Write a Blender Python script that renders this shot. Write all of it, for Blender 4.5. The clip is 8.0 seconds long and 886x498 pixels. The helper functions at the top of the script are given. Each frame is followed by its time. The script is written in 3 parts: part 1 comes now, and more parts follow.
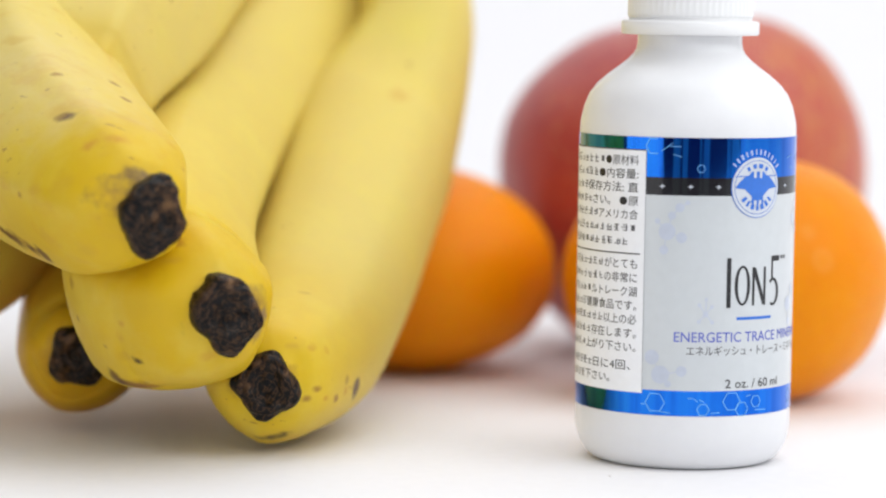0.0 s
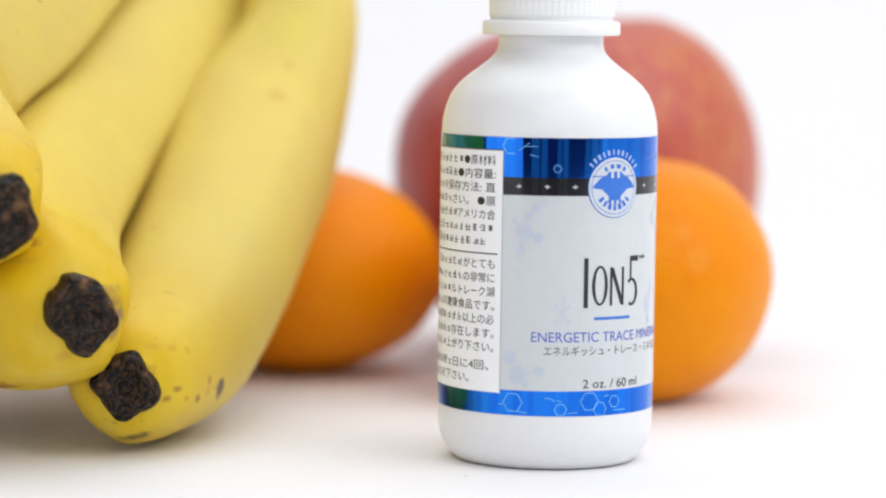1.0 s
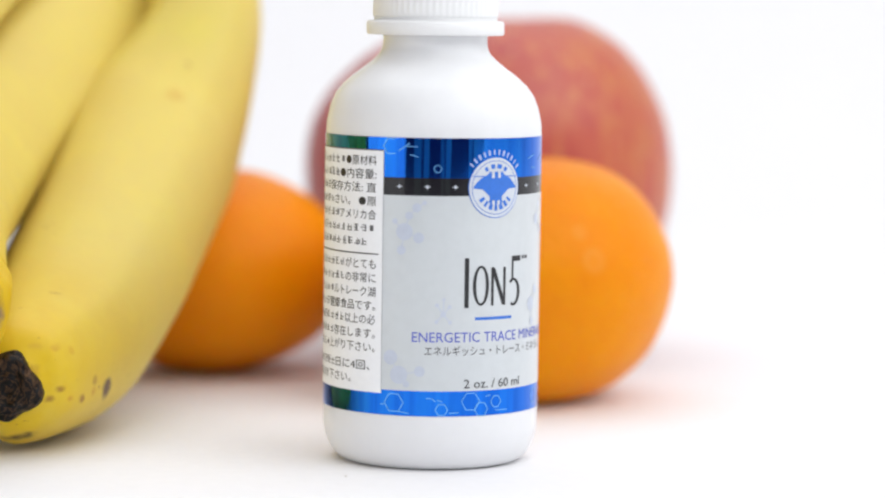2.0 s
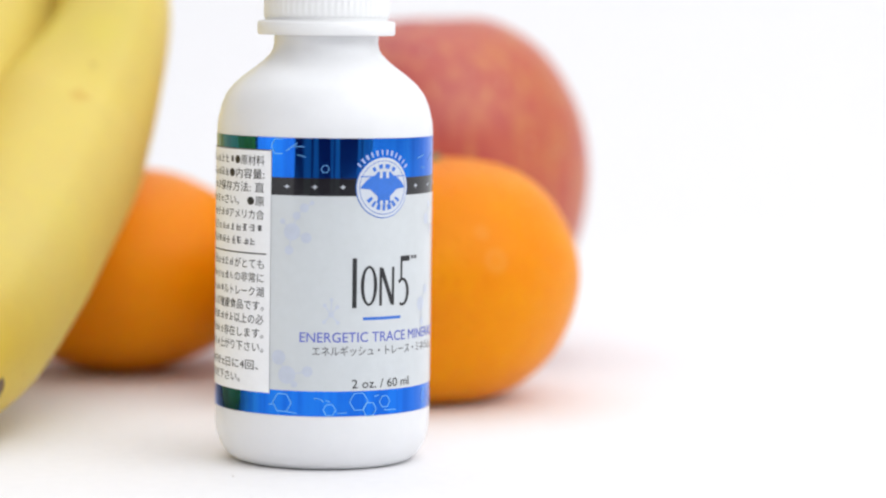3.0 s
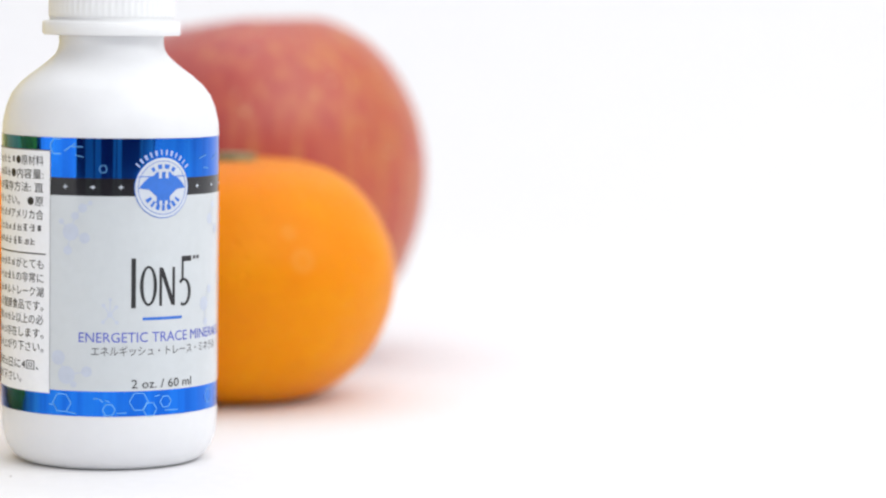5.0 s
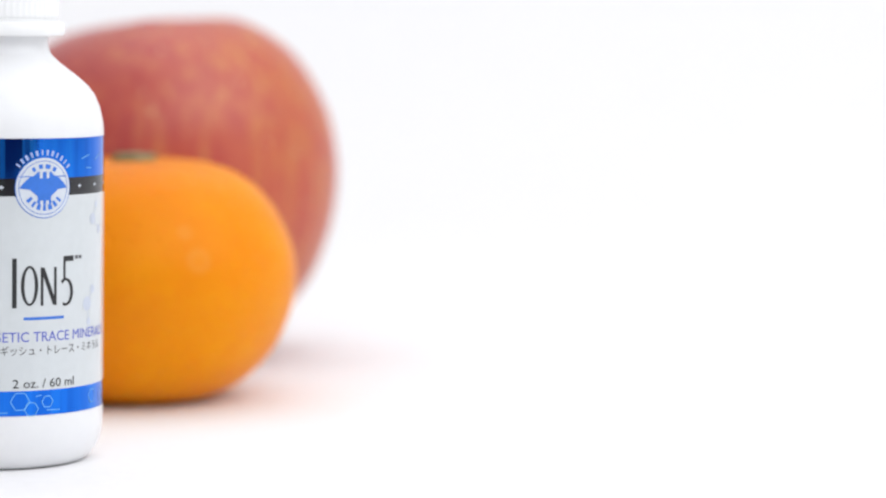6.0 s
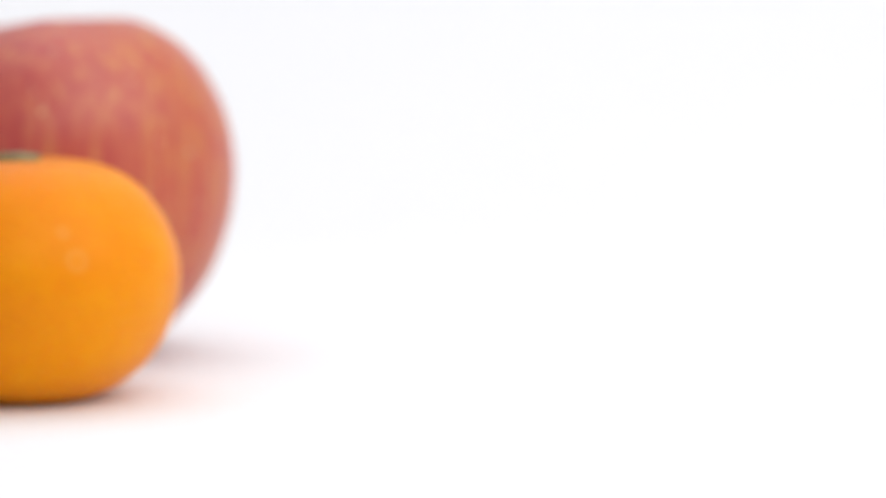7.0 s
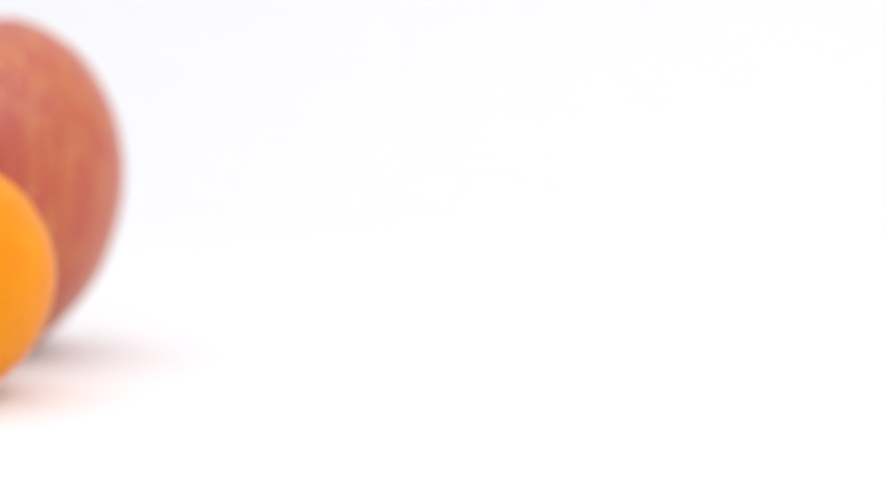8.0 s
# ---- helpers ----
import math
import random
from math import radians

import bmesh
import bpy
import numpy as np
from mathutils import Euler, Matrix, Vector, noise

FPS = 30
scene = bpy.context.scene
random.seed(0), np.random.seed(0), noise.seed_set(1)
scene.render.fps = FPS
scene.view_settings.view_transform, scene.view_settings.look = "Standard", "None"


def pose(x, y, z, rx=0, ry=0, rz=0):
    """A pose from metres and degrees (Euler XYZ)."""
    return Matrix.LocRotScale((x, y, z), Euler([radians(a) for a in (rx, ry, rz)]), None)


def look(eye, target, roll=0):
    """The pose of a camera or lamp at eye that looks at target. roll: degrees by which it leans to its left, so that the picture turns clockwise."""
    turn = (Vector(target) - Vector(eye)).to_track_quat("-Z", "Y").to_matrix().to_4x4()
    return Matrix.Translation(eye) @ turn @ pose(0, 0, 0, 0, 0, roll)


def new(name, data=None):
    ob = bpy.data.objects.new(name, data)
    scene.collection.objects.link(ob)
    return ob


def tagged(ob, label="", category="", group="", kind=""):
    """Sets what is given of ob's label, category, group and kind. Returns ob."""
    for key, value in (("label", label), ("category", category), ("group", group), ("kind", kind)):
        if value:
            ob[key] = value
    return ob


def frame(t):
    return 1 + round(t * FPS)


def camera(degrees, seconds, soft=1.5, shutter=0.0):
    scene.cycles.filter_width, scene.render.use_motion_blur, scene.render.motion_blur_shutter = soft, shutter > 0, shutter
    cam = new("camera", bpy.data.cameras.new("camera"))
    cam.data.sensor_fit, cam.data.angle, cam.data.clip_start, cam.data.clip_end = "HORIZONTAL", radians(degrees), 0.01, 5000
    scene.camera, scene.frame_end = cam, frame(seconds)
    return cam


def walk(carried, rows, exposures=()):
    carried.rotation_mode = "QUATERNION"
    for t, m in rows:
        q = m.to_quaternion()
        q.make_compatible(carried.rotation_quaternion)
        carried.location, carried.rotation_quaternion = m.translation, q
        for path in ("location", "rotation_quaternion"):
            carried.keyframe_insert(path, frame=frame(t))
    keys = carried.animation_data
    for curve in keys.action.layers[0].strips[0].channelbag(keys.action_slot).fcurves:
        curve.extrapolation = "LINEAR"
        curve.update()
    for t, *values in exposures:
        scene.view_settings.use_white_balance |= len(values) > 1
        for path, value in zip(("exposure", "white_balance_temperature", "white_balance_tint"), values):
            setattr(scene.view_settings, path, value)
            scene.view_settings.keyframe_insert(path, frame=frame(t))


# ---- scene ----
# Table-top product shot: z = 0 is the table, the bottle's axis is x = y = 0, the camera looks along +y.
cam = camera(17.19, 8.0, soft=2.2)
cam.data.dof.use_dof = True
cam.data.dof.focus_distance = 0.514
cam.data.dof.aperture_fstop = 9.0

EYE_Y, EYE_Z, RISE = -0.5253, 0.0808, 0.0151
TRACK = ((0.0, -0.0436), (0.5, -0.0311), (1.0, -0.0188), (1.5, -0.0081), (3.0, 0.0214), (3.5, 0.0310), (4.0, 0.0403),
         (4.5, 0.0501), (6.0, 0.0805), (6.5, 0.0925), (7.0, 0.1047), (7.5, 0.1176), (8.0, 0.1309))
walk(cam, [(t, pose(x, EYE_Y, EYE_Z + RISE * (x + 0.0436), 90 - 4.762, 0, 0) @ pose(0, 0, 0, 0, 0, 0.834)) for t, x in TRACK])

# ---- light: a white studio with a large soft lamp overhead ----
world = bpy.data.worlds.new("studio")
scene.world = world
world.use_nodes = True
world.node_tree.nodes["Background"].inputs["Color"].default_value = (0.975, 0.967, 0.99, 1)
world.node_tree.nodes["Background"].inputs["Strength"].default_value = 0.86


def softbox(name, eye, target, width, height, watts, colour=(1, 1, 1)):
    data = bpy.data.lights.new(name, "AREA")
    data.shape, data.size, data.size_y, data.energy, data.color = "RECTANGLE", width, height, watts, colour
    ob = new(name, data)
    ob.matrix_world = look(eye, target)
    return tagged(ob, kind="structure")


softbox("softbox_overhead", (0.10, 0.30, 1.1), (0.06, 0.20, 0), 1.4, 1.1, 5.2, (0.955, 0.985, 1.0))
softbox("softbox_left", (-0.76, -0.60, 0.18), (0, 0, 0.06), 0.80, 0.40, 1.2)
# The front and right boxes are unseen fill lamps, added to brighten near sides.
softbox("fill_box_front", (0.08, -0.98, 0.60), (-0.04, 0.08, 0.03), 0.8, 0.5, 2.3, (0.98, 0.99, 1.0))
softbox("fill_box_right", (0.70, -0.36, 0.72), (-0.02, 0.05, 0.03), 1.0, 0.7, 4.6, (0.96, 0.99, 1.0))


# ---- materials ----
def material(name):
    m = bpy.data.materials.new(name)
    m.use_nodes = True
    return m, m.node_tree, m.node_tree.nodes["Principled BSDF"]


def add(tree, kind, **values):
    n = tree.nodes.new("ShaderNode" + kind)
    for k, v in values.items():
        n.inputs[k].default_value = v
    return n


def noise_at(tree, scale, detail=4, rough=0.55, stretch=None):
    pos = add(tree, "TexCoord")
    out = pos.outputs["Object"]
    if stretch:
        mp = add(tree, "Mapping", Scale=stretch)
        tree.links.new(out, mp.inputs["Vector"])
        out = mp.outputs["Vector"]
    n = add(tree, "TexNoise", Scale=scale, Detail=detail, Roughness=rough)
    tree.links.new(out, n.inputs["Vector"])
    return n


def ramp(tree, fac, stops):
    r = tree.nodes.new("ShaderNodeValToRGB")
    while len(r.color_ramp.elements) < len(stops):
        r.color_ramp.elements.new(0.5)
    for e, (p, c) in zip(r.color_ramp.elements, stops):
        e.position, e.color = p, c if len(c) == 4 else (*c, 1)
    tree.links.new(fac, r.inputs["Fac"])
    return r.outputs["Color"]


def mixed(tree, fac, a, b, blend="MIX"):
    n = tree.nodes.new("ShaderNodeMix")
    n.data_type, n.blend_type = "RGBA", blend
    for socket, v in ((n.inputs[0], fac), (n.inputs[6], a), (n.inputs[7], b)):
        if isinstance(v, bpy.types.NodeSocket):
            tree.links.new(v, socket)
        elif isinstance(v, (int, float)):
            socket.default_value = v
        else:
            socket.default_value = (*v, 1)
    return n.outputs[2]


def bump(tree, bsdf, height, strength, distance=0.001, socket="Normal"):
    b = add(tree, "Bump", Strength=strength, Distance=distance)
    tree.links.new(height, b.inputs["Height"])
    tree.links.new(b.outputs["Normal"], bsdf.inputs[socket])


def plain(name, colour, rough=0.5, metal=0.0, grain=0.04, scale=900, relief=0.02, coat=0.0):
    m, tree, b = material(name)
    n = noise_at(tree, scale)
    dark = tuple(c * (1 - grain) for c in colour)
    light = tuple(min(1, c * (1 + grain)) for c in colour)
    tree.links.new(ramp(tree, n.outputs["Fac"], ((0.3, dark), (0.7, light))), b.inputs["Base Color"])
    b.inputs["Roughness"].default_value, b.inputs["Metallic"].default_value = rough, metal
    b.inputs["Coat Weight"].default_value, b.inputs["Coat Roughness"].default_value = coat, 0.06
    bump(tree, b, n.outputs["Fac"], relief, 0.0003)
    return m


PAPER = plain("matte_white_paper", (0.842, 0.836, 0.85), 0.75, grain=0.015, scale=350, relief=0.05)
DARK_WALL = plain("dim_plum_wall", (0.10, 0.04, 0.12), 0.8, scale=20)
PANEL = plain("teal_grey_panel", (0.50, 0.64, 0.62), 0.7, scale=20)
GREY_WALL = plain("grey_wall", (0.07, 0.068, 0.065), 0.8, scale=20)
PLASTIC = plain("white_plastic", (0.80, 0.805, 0.82), 0.26, grain=0.01, scale=400, relief=0.01)
PLASTIC.node_tree.nodes["Principled BSDF"].inputs["Subsurface Weight"].default_value = 0.6
PLASTIC.node_tree.nodes["Principled BSDF"].inputs["Subsurface Radius"].default_value = (0.007, 0.007, 0.007)
CAP = plain("white_cap_plastic", (0.84, 0.845, 0.85), 0.38, grain=0.01, scale=400, relief=0.02)
LABEL = plain("satin_white_label", (0.595, 0.63, 0.65), 0.30, 0.12, grain=0.02, scale=500, relief=0.01, coat=0.7)
STICKER = plain("white_paper_sticker", (0.90, 0.915, 0.94), 0.5, grain=0.02, scale=900)


def foil():
    """Blue metal foil with faint upright creases where it is stretched round the bottle."""
    m, tree, b = material("blue_foil")
    crease = noise_at(tree, 420, 3, 0.6, (1, 1, 0.03))
    cloud = noise_at(tree, 160, 3)
    # upright tint stripes stand in for streaks of reflection
    base = ramp(tree, crease.outputs["Fac"], ((0.35, (0.014, 0.135, 0.66)), (0.5, (0.016, 0.17, 0.76)), (0.68, (0.022, 0.22, 0.80))))
    tree.links.new(mixed(tree, ramp(tree, cloud.outputs["Fac"], ((0.45, (0, 0, 0)), (0.7, (0.3,) * 3))), base, (0.02, 0.20, 0.72)), b.inputs["Base Color"])
    b.inputs["Roughness"].default_value, b.inputs["Metallic"].default_value = 0.07, 1.0
    bump(tree, b, crease.outputs["Fac"], 0.10, 0.0003)
    return m


FOIL = foil()
FOIL_LINE = plain("pale_blue_foil_print", (0.16, 0.45, 0.92), 0.25, 0.7)
BLACK_BAND = plain("black_label_print", (0.010, 0.010, 0.013), 0.09, grain=0.1, relief=0.0)
INK = plain("black_ink", (0.015, 0.015, 0.018), 0.5, grain=0.1)
GREY_INK = plain("grey_ink", (0.10, 0.10, 0.11), 0.5, grain=0.15)
EDGE_INK = plain("pale_grey_edge", (0.34, 0.35, 0.37), 0.5)
BLUE_INK = plain("blue_ink", (0.028, 0.16, 0.62), 0.45, grain=0.05)
VIOLET_INK = plain("violet_blue_ink", (0.10, 0.13, 0.56), 0.45, grain=0.05)
PALE_INK = plain("pale_blue_print", (0.525, 0.57, 0.665), 0.33, 0.1, grain=0.04, scale=600)
ARC_INK = plain("pale_blue_white_print", (0.36, 0.45, 0.75), 0.4)
WHITE_INK = plain("white_print", (0.60, 0.645, 0.72), 0.4)


def banana_skin(name, spots=(), flecks=0.0, tint=1.0, gold=0.6, pale_from=0.20):
    m, tree, b = material(name)
    big = noise_at(tree, 28, 3)
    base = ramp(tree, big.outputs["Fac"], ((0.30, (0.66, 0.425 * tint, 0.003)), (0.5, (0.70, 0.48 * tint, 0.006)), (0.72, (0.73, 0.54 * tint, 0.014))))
    mott = noise_at(tree, 240, 5, 0.6)
    base = mixed(tree, ramp(tree, mott.outputs["Fac"], ((0.35, (0.42,) * 3), (0.65, (0, 0, 0)))), base, (0.63, 0.42, 0.03))
    pale = noise_at(tree, 75, 4, 0.6)
    # painted-in sheen and shade: paler in the middle, more golden towards the blossom end
    lit = add(tree, "Attribute")
    lit.attribute_name = "along"
    base = mixed(tree, ramp(tree, lit.outputs["Fac"], ((pale_from, (0, 0, 0)), (pale_from + 0.30, (0.58,) * 3))), base, (0.70, 0.595, 0.22))
    base = mixed(tree, ramp(tree, lit.outputs["Fac"], ((0.16, (gold,) * 3), (0.34, (0, 0, 0)))), base, (0.62, 0.385, 0.003))
    base = mixed(tree, ramp(tree, pale.outputs["Fac"], ((0.48, (0, 0, 0)), (0.70, (0.35,) * 3))), base, (0.74, 0.60, 0.11))
    # fine brown freckles, drawn out across the fruit
    fr = noise_at(tree, 560, 3, 0.5, (0.4, 1, 1.25))
    where = noise_at(tree, 35, 2)
    fleck = mixed(tree, 1.0, ramp(tree, fr.outputs["Fac"], ((0.69 - 0.05 * flecks, (0, 0, 0)), (0.74 - 0.05 * flecks, (1, 1, 1)))),
                  ramp(tree, where.outputs["Fac"], ((0.52 - 0.14 * flecks, (0, 0, 0)), (0.60 - 0.1 * flecks, (0.75,) * 3))), "MULTIPLY")
    base = mixed(tree, fleck, base, (0.30, 0.13, 0.025))
    if flecks:
        rust = noise_at(tree, 150, 4, 0.6, (0.5, 1, 1.2))
        base = mixed(tree, ramp(tree, rust.outputs["Fac"], ((0.55, (0, 0, 0)), (0.68, (0.55,) * 3))), base, (0.60, 0.34, 0.03))
    # single spots, bruises and broader tone patches: centre, size, strength
    pos = add(tree, "TexCoord")
    flat = add(tree, "VectorMath")
    flat.operation = "MULTIPLY"
    flat.inputs[1].default_value = STRETCH
    tree.links.new(pos.outputs["Object"], flat.inputs[0])
    warp = noise_at(tree, 260, 4, 0.55)
    fibre = noise_at(tree, 420, 3, 0.6)
    for (x, y, z), size, strength, colour in spots:
        d = add(tree, "VectorMath")
        d.operation = "DISTANCE"
        d.inputs[1].default_value = (x * STRETCH[0], y * STRETCH[1], z * STRETCH[2])
        tree.links.new(flat.outputs["Vector"], d.inputs[0])
        s = add(tree, "Math")
        s.operation = "MULTIPLY_ADD"
        tree.links.new(warp.outputs["Fac"], s.inputs[0])
        s.inputs[1].default_value = min(size, 0.006) * 2.3
        tree.links.new(d.outputs["Value"], s.inputs[2])
        q = add(tree, "Math")
        q.operation = "DIVIDE"
        tree.links.new(s.outputs[0], q.inputs[0])
        q.inputs[1].default_value = size * 1.0 + min(size, 0.006) * 1.35
        k = mixed(tree, 1.0, ramp(tree, q.outputs[0], ((0.62 if size < 0.008 else 0.12, (strength,) * 3), (0.92, (0, 0, 0)))),
                  ramp(tree, fibre.outputs["Fac"], ((0.35, (0.8,) * 3), (0.6, (1, 1, 1)))), "MULTIPLY")
        base = mixed(tree, k, base, colour)
    tree.links.new(base, b.inputs["Base Color"])
    b.inputs["Roughness"].default_value = 0.47
    b.inputs["Specular IOR Level"].default_value = 0.3
    b.inputs["Subsurface Weight"].default_value = 0.08
    b.inputs["Subsurface Radius"].default_value = (0.004, 0.002, 0.0006)
    both = add(tree, "Math")
    both.operation = "ADD"
    tree.links.new(mott.outputs["Fac"], both.inputs[0])
    tree.links.new(pale.outputs["Fac"], both.inputs[1])
    bump(tree, b, both.outputs[0], 0.16, 0.0008)
    return m


STRETCH = (0.55, 1.0, 1.15)


def tip_skin():
    m, tree, b = material("dry_black_banana_tip")
    n = noise_at(tree, 250, 4, 0.6)
    w = noise_at(tree, 260, 5, 0.65, (0.6, 1, 2.2))
    base = ramp(tree, n.outputs["Fac"], ((0.40, (0.001, 0.001, 0.0015)), (0.54, (0.004, 0.003, 0.003)), (0.62, (0.060, 0.029, 0.013)), (0.78, (0.22, 0.12, 0.05))))
    base = mixed(tree, ramp(tree, w.outputs["Fac"], ((0.55, (0, 0, 0)), (0.7, (0.5,) * 3))), base, (0.012, 0.009, 0.011))
    # dry fibres in rings round the hollow middle
    ring = add(tree, "Attribute")
    ring.attribute_name = "ring"
    wave = add(tree, "Math")
    wave.operation = "MULTIPLY_ADD"
    tree.links.new(n.outputs["Fac"], wave.inputs[0])
    wave.inputs[1].default_value = 2.8
    tree.links.new(ring.outputs["Fac"], wave.inputs[2])
    saw = add(tree, "Math")
    saw.operation = "PINGPONG"
    tree.links.new(wave.outputs[0], saw.inputs[0])
    saw.inputs[1].default_value = 0.17
    base = mixed(tree, ramp(tree, saw.outputs[0], ((0.08, (0, 0, 0)), (0.165, (0.34,) * 3))), base, (0.17, 0.085, 0.035))
    tree.links.new(base, b.inputs["Base Color"])
    b.inputs["Roughness"].default_value = 0.42
    b.inputs["Specular IOR Level"].default_value = 0.2
    bump(tree, b, n.outputs["Fac"], 0.9, 0.001)
    return m


def citrus_skin(name, colours, pore=430, scars=()):
    m, tree, b = material(name)
    n = noise_at(tree, 26, 3)
    base = ramp(tree, n.outputs["Fac"], ((0.3, colours[0]), (0.55, colours[1]), (0.75, colours[2])))
    fine = noise_at(tree, 300, 3)
    base = mixed(tree, ramp(tree, fine.outputs["Fac"], ((0.4, (0.2,) * 3), (0.6, (0, 0, 0)))), base, colours[0])
    pos = add(tree, "TexCoord")
    # faint pale rub marks on the peel: place and radius
    for place, radius in scars:
        d = add(tree, "VectorMath")
        d.operation = "DISTANCE"
        d.inputs[1].default_value = place
        tree.links.new(pos.outputs["Object"], d.inputs[0])
        q = add(tree, "Math")
        q.operation = "DIVIDE"
        tree.links.new(d.outputs["Value"], q.inputs[0])
        q.inputs[1].default_value = radius
        base = mixed(tree, ramp(tree, q.outputs[0], ((0.30, (0.07,) * 3), (0.62, (0.16,) * 3), (0.95, (0, 0, 0)))), base, (0.90, 0.50, 0.13))
    tree.links.new(base, b.inputs["Base Color"])
    v = add(tree, "TexVoronoi", Scale=pore, Randomness=0.9)
    tree.links.new(pos.outputs["Object"], v.inputs["Vector"])
    bump(tree, b, ramp(tree, v.outputs["Distance"], ((0.0, (0, 0, 0)), (0.4, (1, 1, 1)))), 0.42, 0.0006)
    b.inputs["Roughness"].default_value = 0.42
    b.inputs["Specular IOR Level"].default_value = 0.13
    b.inputs["Subsurface Weight"].default_value = 0.22
    b.inputs["Subsurface Radius"].default_value = (0.005, 0.002, 0.0005)
    return m


def apple_skin():
    m, tree, b = material("red_yellow_apple_skin")
    st = noise_at(tree, 330, 4, 0.6, (1, 1, 0.10))
    bl = noise_at(tree, 24, 3)
    red = ramp(tree, st.outputs["Fac"], ((0.34, (0.38, 0.046, 0.050)), (0.55, (0.44, 0.070, 0.062)), (0.80, (0.53, 0.17, 0.08))))
    gold = ramp(tree, st.outputs["Fac"], ((0.34, (0.43, 0.050, 0.030)), (0.50, (0.49, 0.095, 0.038)), (0.62, (0.53, 0.17, 0.042)), (0.80, (0.58, 0.30, 0.06))))
    # the sunless cheek stays more golden
    pos = add(tree, "TexCoord")
    axes = add(tree, "SeparateXYZ")
    tree.links.new(pos.outputs["Object"], axes.inputs[0])
    cheek = add(tree, "Math")
    cheek.operation = "MULTIPLY_ADD"
    tree.links.new(axes.outputs["X"], cheek.inputs[0])
    cheek.inputs[1].default_value = 9.0
    tree.links.new(bl.outputs["Fac"], cheek.inputs[2])
    base = mixed(tree, ramp(tree, cheek.outputs[0], ((0.35, (0, 0, 0)), (0.72, (1, 1, 1)))), red, gold)
    dots = noise_at(tree, 480, 1)
    base = mixed(tree, ramp(tree, dots.outputs["Fac"], ((0.70, (0, 0, 0)), (0.74, (0.5,) * 3))), base, (0.70, 0.50, 0.25))
    tree.links.new(base, b.inputs["Base Color"])
    b.inputs["Roughness"].default_value = 0.42
    b.inputs["Specular IOR Level"].default_value = 0.6
    b.inputs["Sheen Weight"].default_value, b.inputs["Sheen Roughness"].default_value = 0.14, 0.35
    bump(tree, b, bl.outputs["Fac"], 0.05, 0.002)
    return m


TIP = tip_skin()
STEM_GREEN = plain("green_brown_calyx", (0.20, 0.20, 0.10), 0.7, grain=0.3, scale=300)
CRUMB = plain("grey_crumb", (0.60, 0.57, 0.55), 0.8, grain=0.2, scale=900)
STEM_WOOD = plain("woody_stem", (0.12, 0.075, 0.04), 0.7, grain=0.3, scale=300)
MANDARIN = citrus_skin("mandarin_peel", ((0.76, 0.207, 0.0002), (0.81, 0.258, 0.0003), (0.85, 0.325, 0.0003)), 430, [((0.0165, -0.0293, 0.0313), 0.0032), ((0.0136, -0.0284, 0.0370), 0.0020)])
ORANGE = citrus_skin("orange_peel", ((0.80, 0.225, 0.0003), (0.84, 0.27, 0.0005), (0.88, 0.32, 0.0005)), 360)
APPLE = apple_skin()


# ---- mesh helpers ----
def part(name, bm, mat, parent=None, label="", smooth=True):
    me = bpy.data.meshes.new(name)
    bm.to_mesh(me)
    bm.free()
    me.materials.append(mat)
    if smooth:
        for p in me.polygons:
            p.use_smooth = True
    ob = new(name, me)
    if parent is not None:
        ob.parent = parent
    if label:
        ob["label"] = label
    return ob


def lathe(profile, seg=96, warp=None):
    """A turned solid from (radius, height) pairs; radius 0 closes an end."""
    bm = bmesh.new()
    rings = []
    for r, z in profile:
        if r <= 1e-7:
            rings.append([bm.verts.new((0, 0, z))])
        else:
            ring = []
            for i in range(seg):
                a = 2 * math.pi * i / seg
                p = Vector((r * math.sin(a), -r * math.cos(a), z))
                ring.append(bm.verts.new(warp(p, a) if warp else p))
            rings.append(ring)
    for lo, hi in zip(rings, rings[1:]):
        if len(lo) == 1 and len(hi) == 1:
            continue
        for i in range(seg):
            j = (i + 1) % seg
            if len(lo) == 1:
                bm.faces.new((lo[0], hi[j], hi[i]))
            elif len(hi) == 1:
                bm.faces.new((lo[i], lo[j], hi[0]))
            else:
                bm.faces.new((lo[i], lo[j], hi[j], hi[i]))
    bmesh.ops.recalc_face_normals(bm, faces=bm.faces)
    return bm


def smooth_path(points, steps):
    """Catmull-Rom through rows of numbers, evenly spread over each stretch."""
    pts = [np.array(p, float) for p in points]
    pts = [2 * pts[0] - pts[1]] + pts + [2 * pts[-1] - pts[-2]]
    out = []
    for i in range(1, len(pts) - 2):
        a, b, c, d = pts[i - 1:i + 3]
        for k in range(steps):
            t = k / steps
            out.append(0.5 * (2 * b + (c - a) * t + (2 * a - 5 * b + 4 * c - d) * t * t + (3 * b - a - 3 * c + d) * t ** 3))
    out.append(pts[-2])
    return out


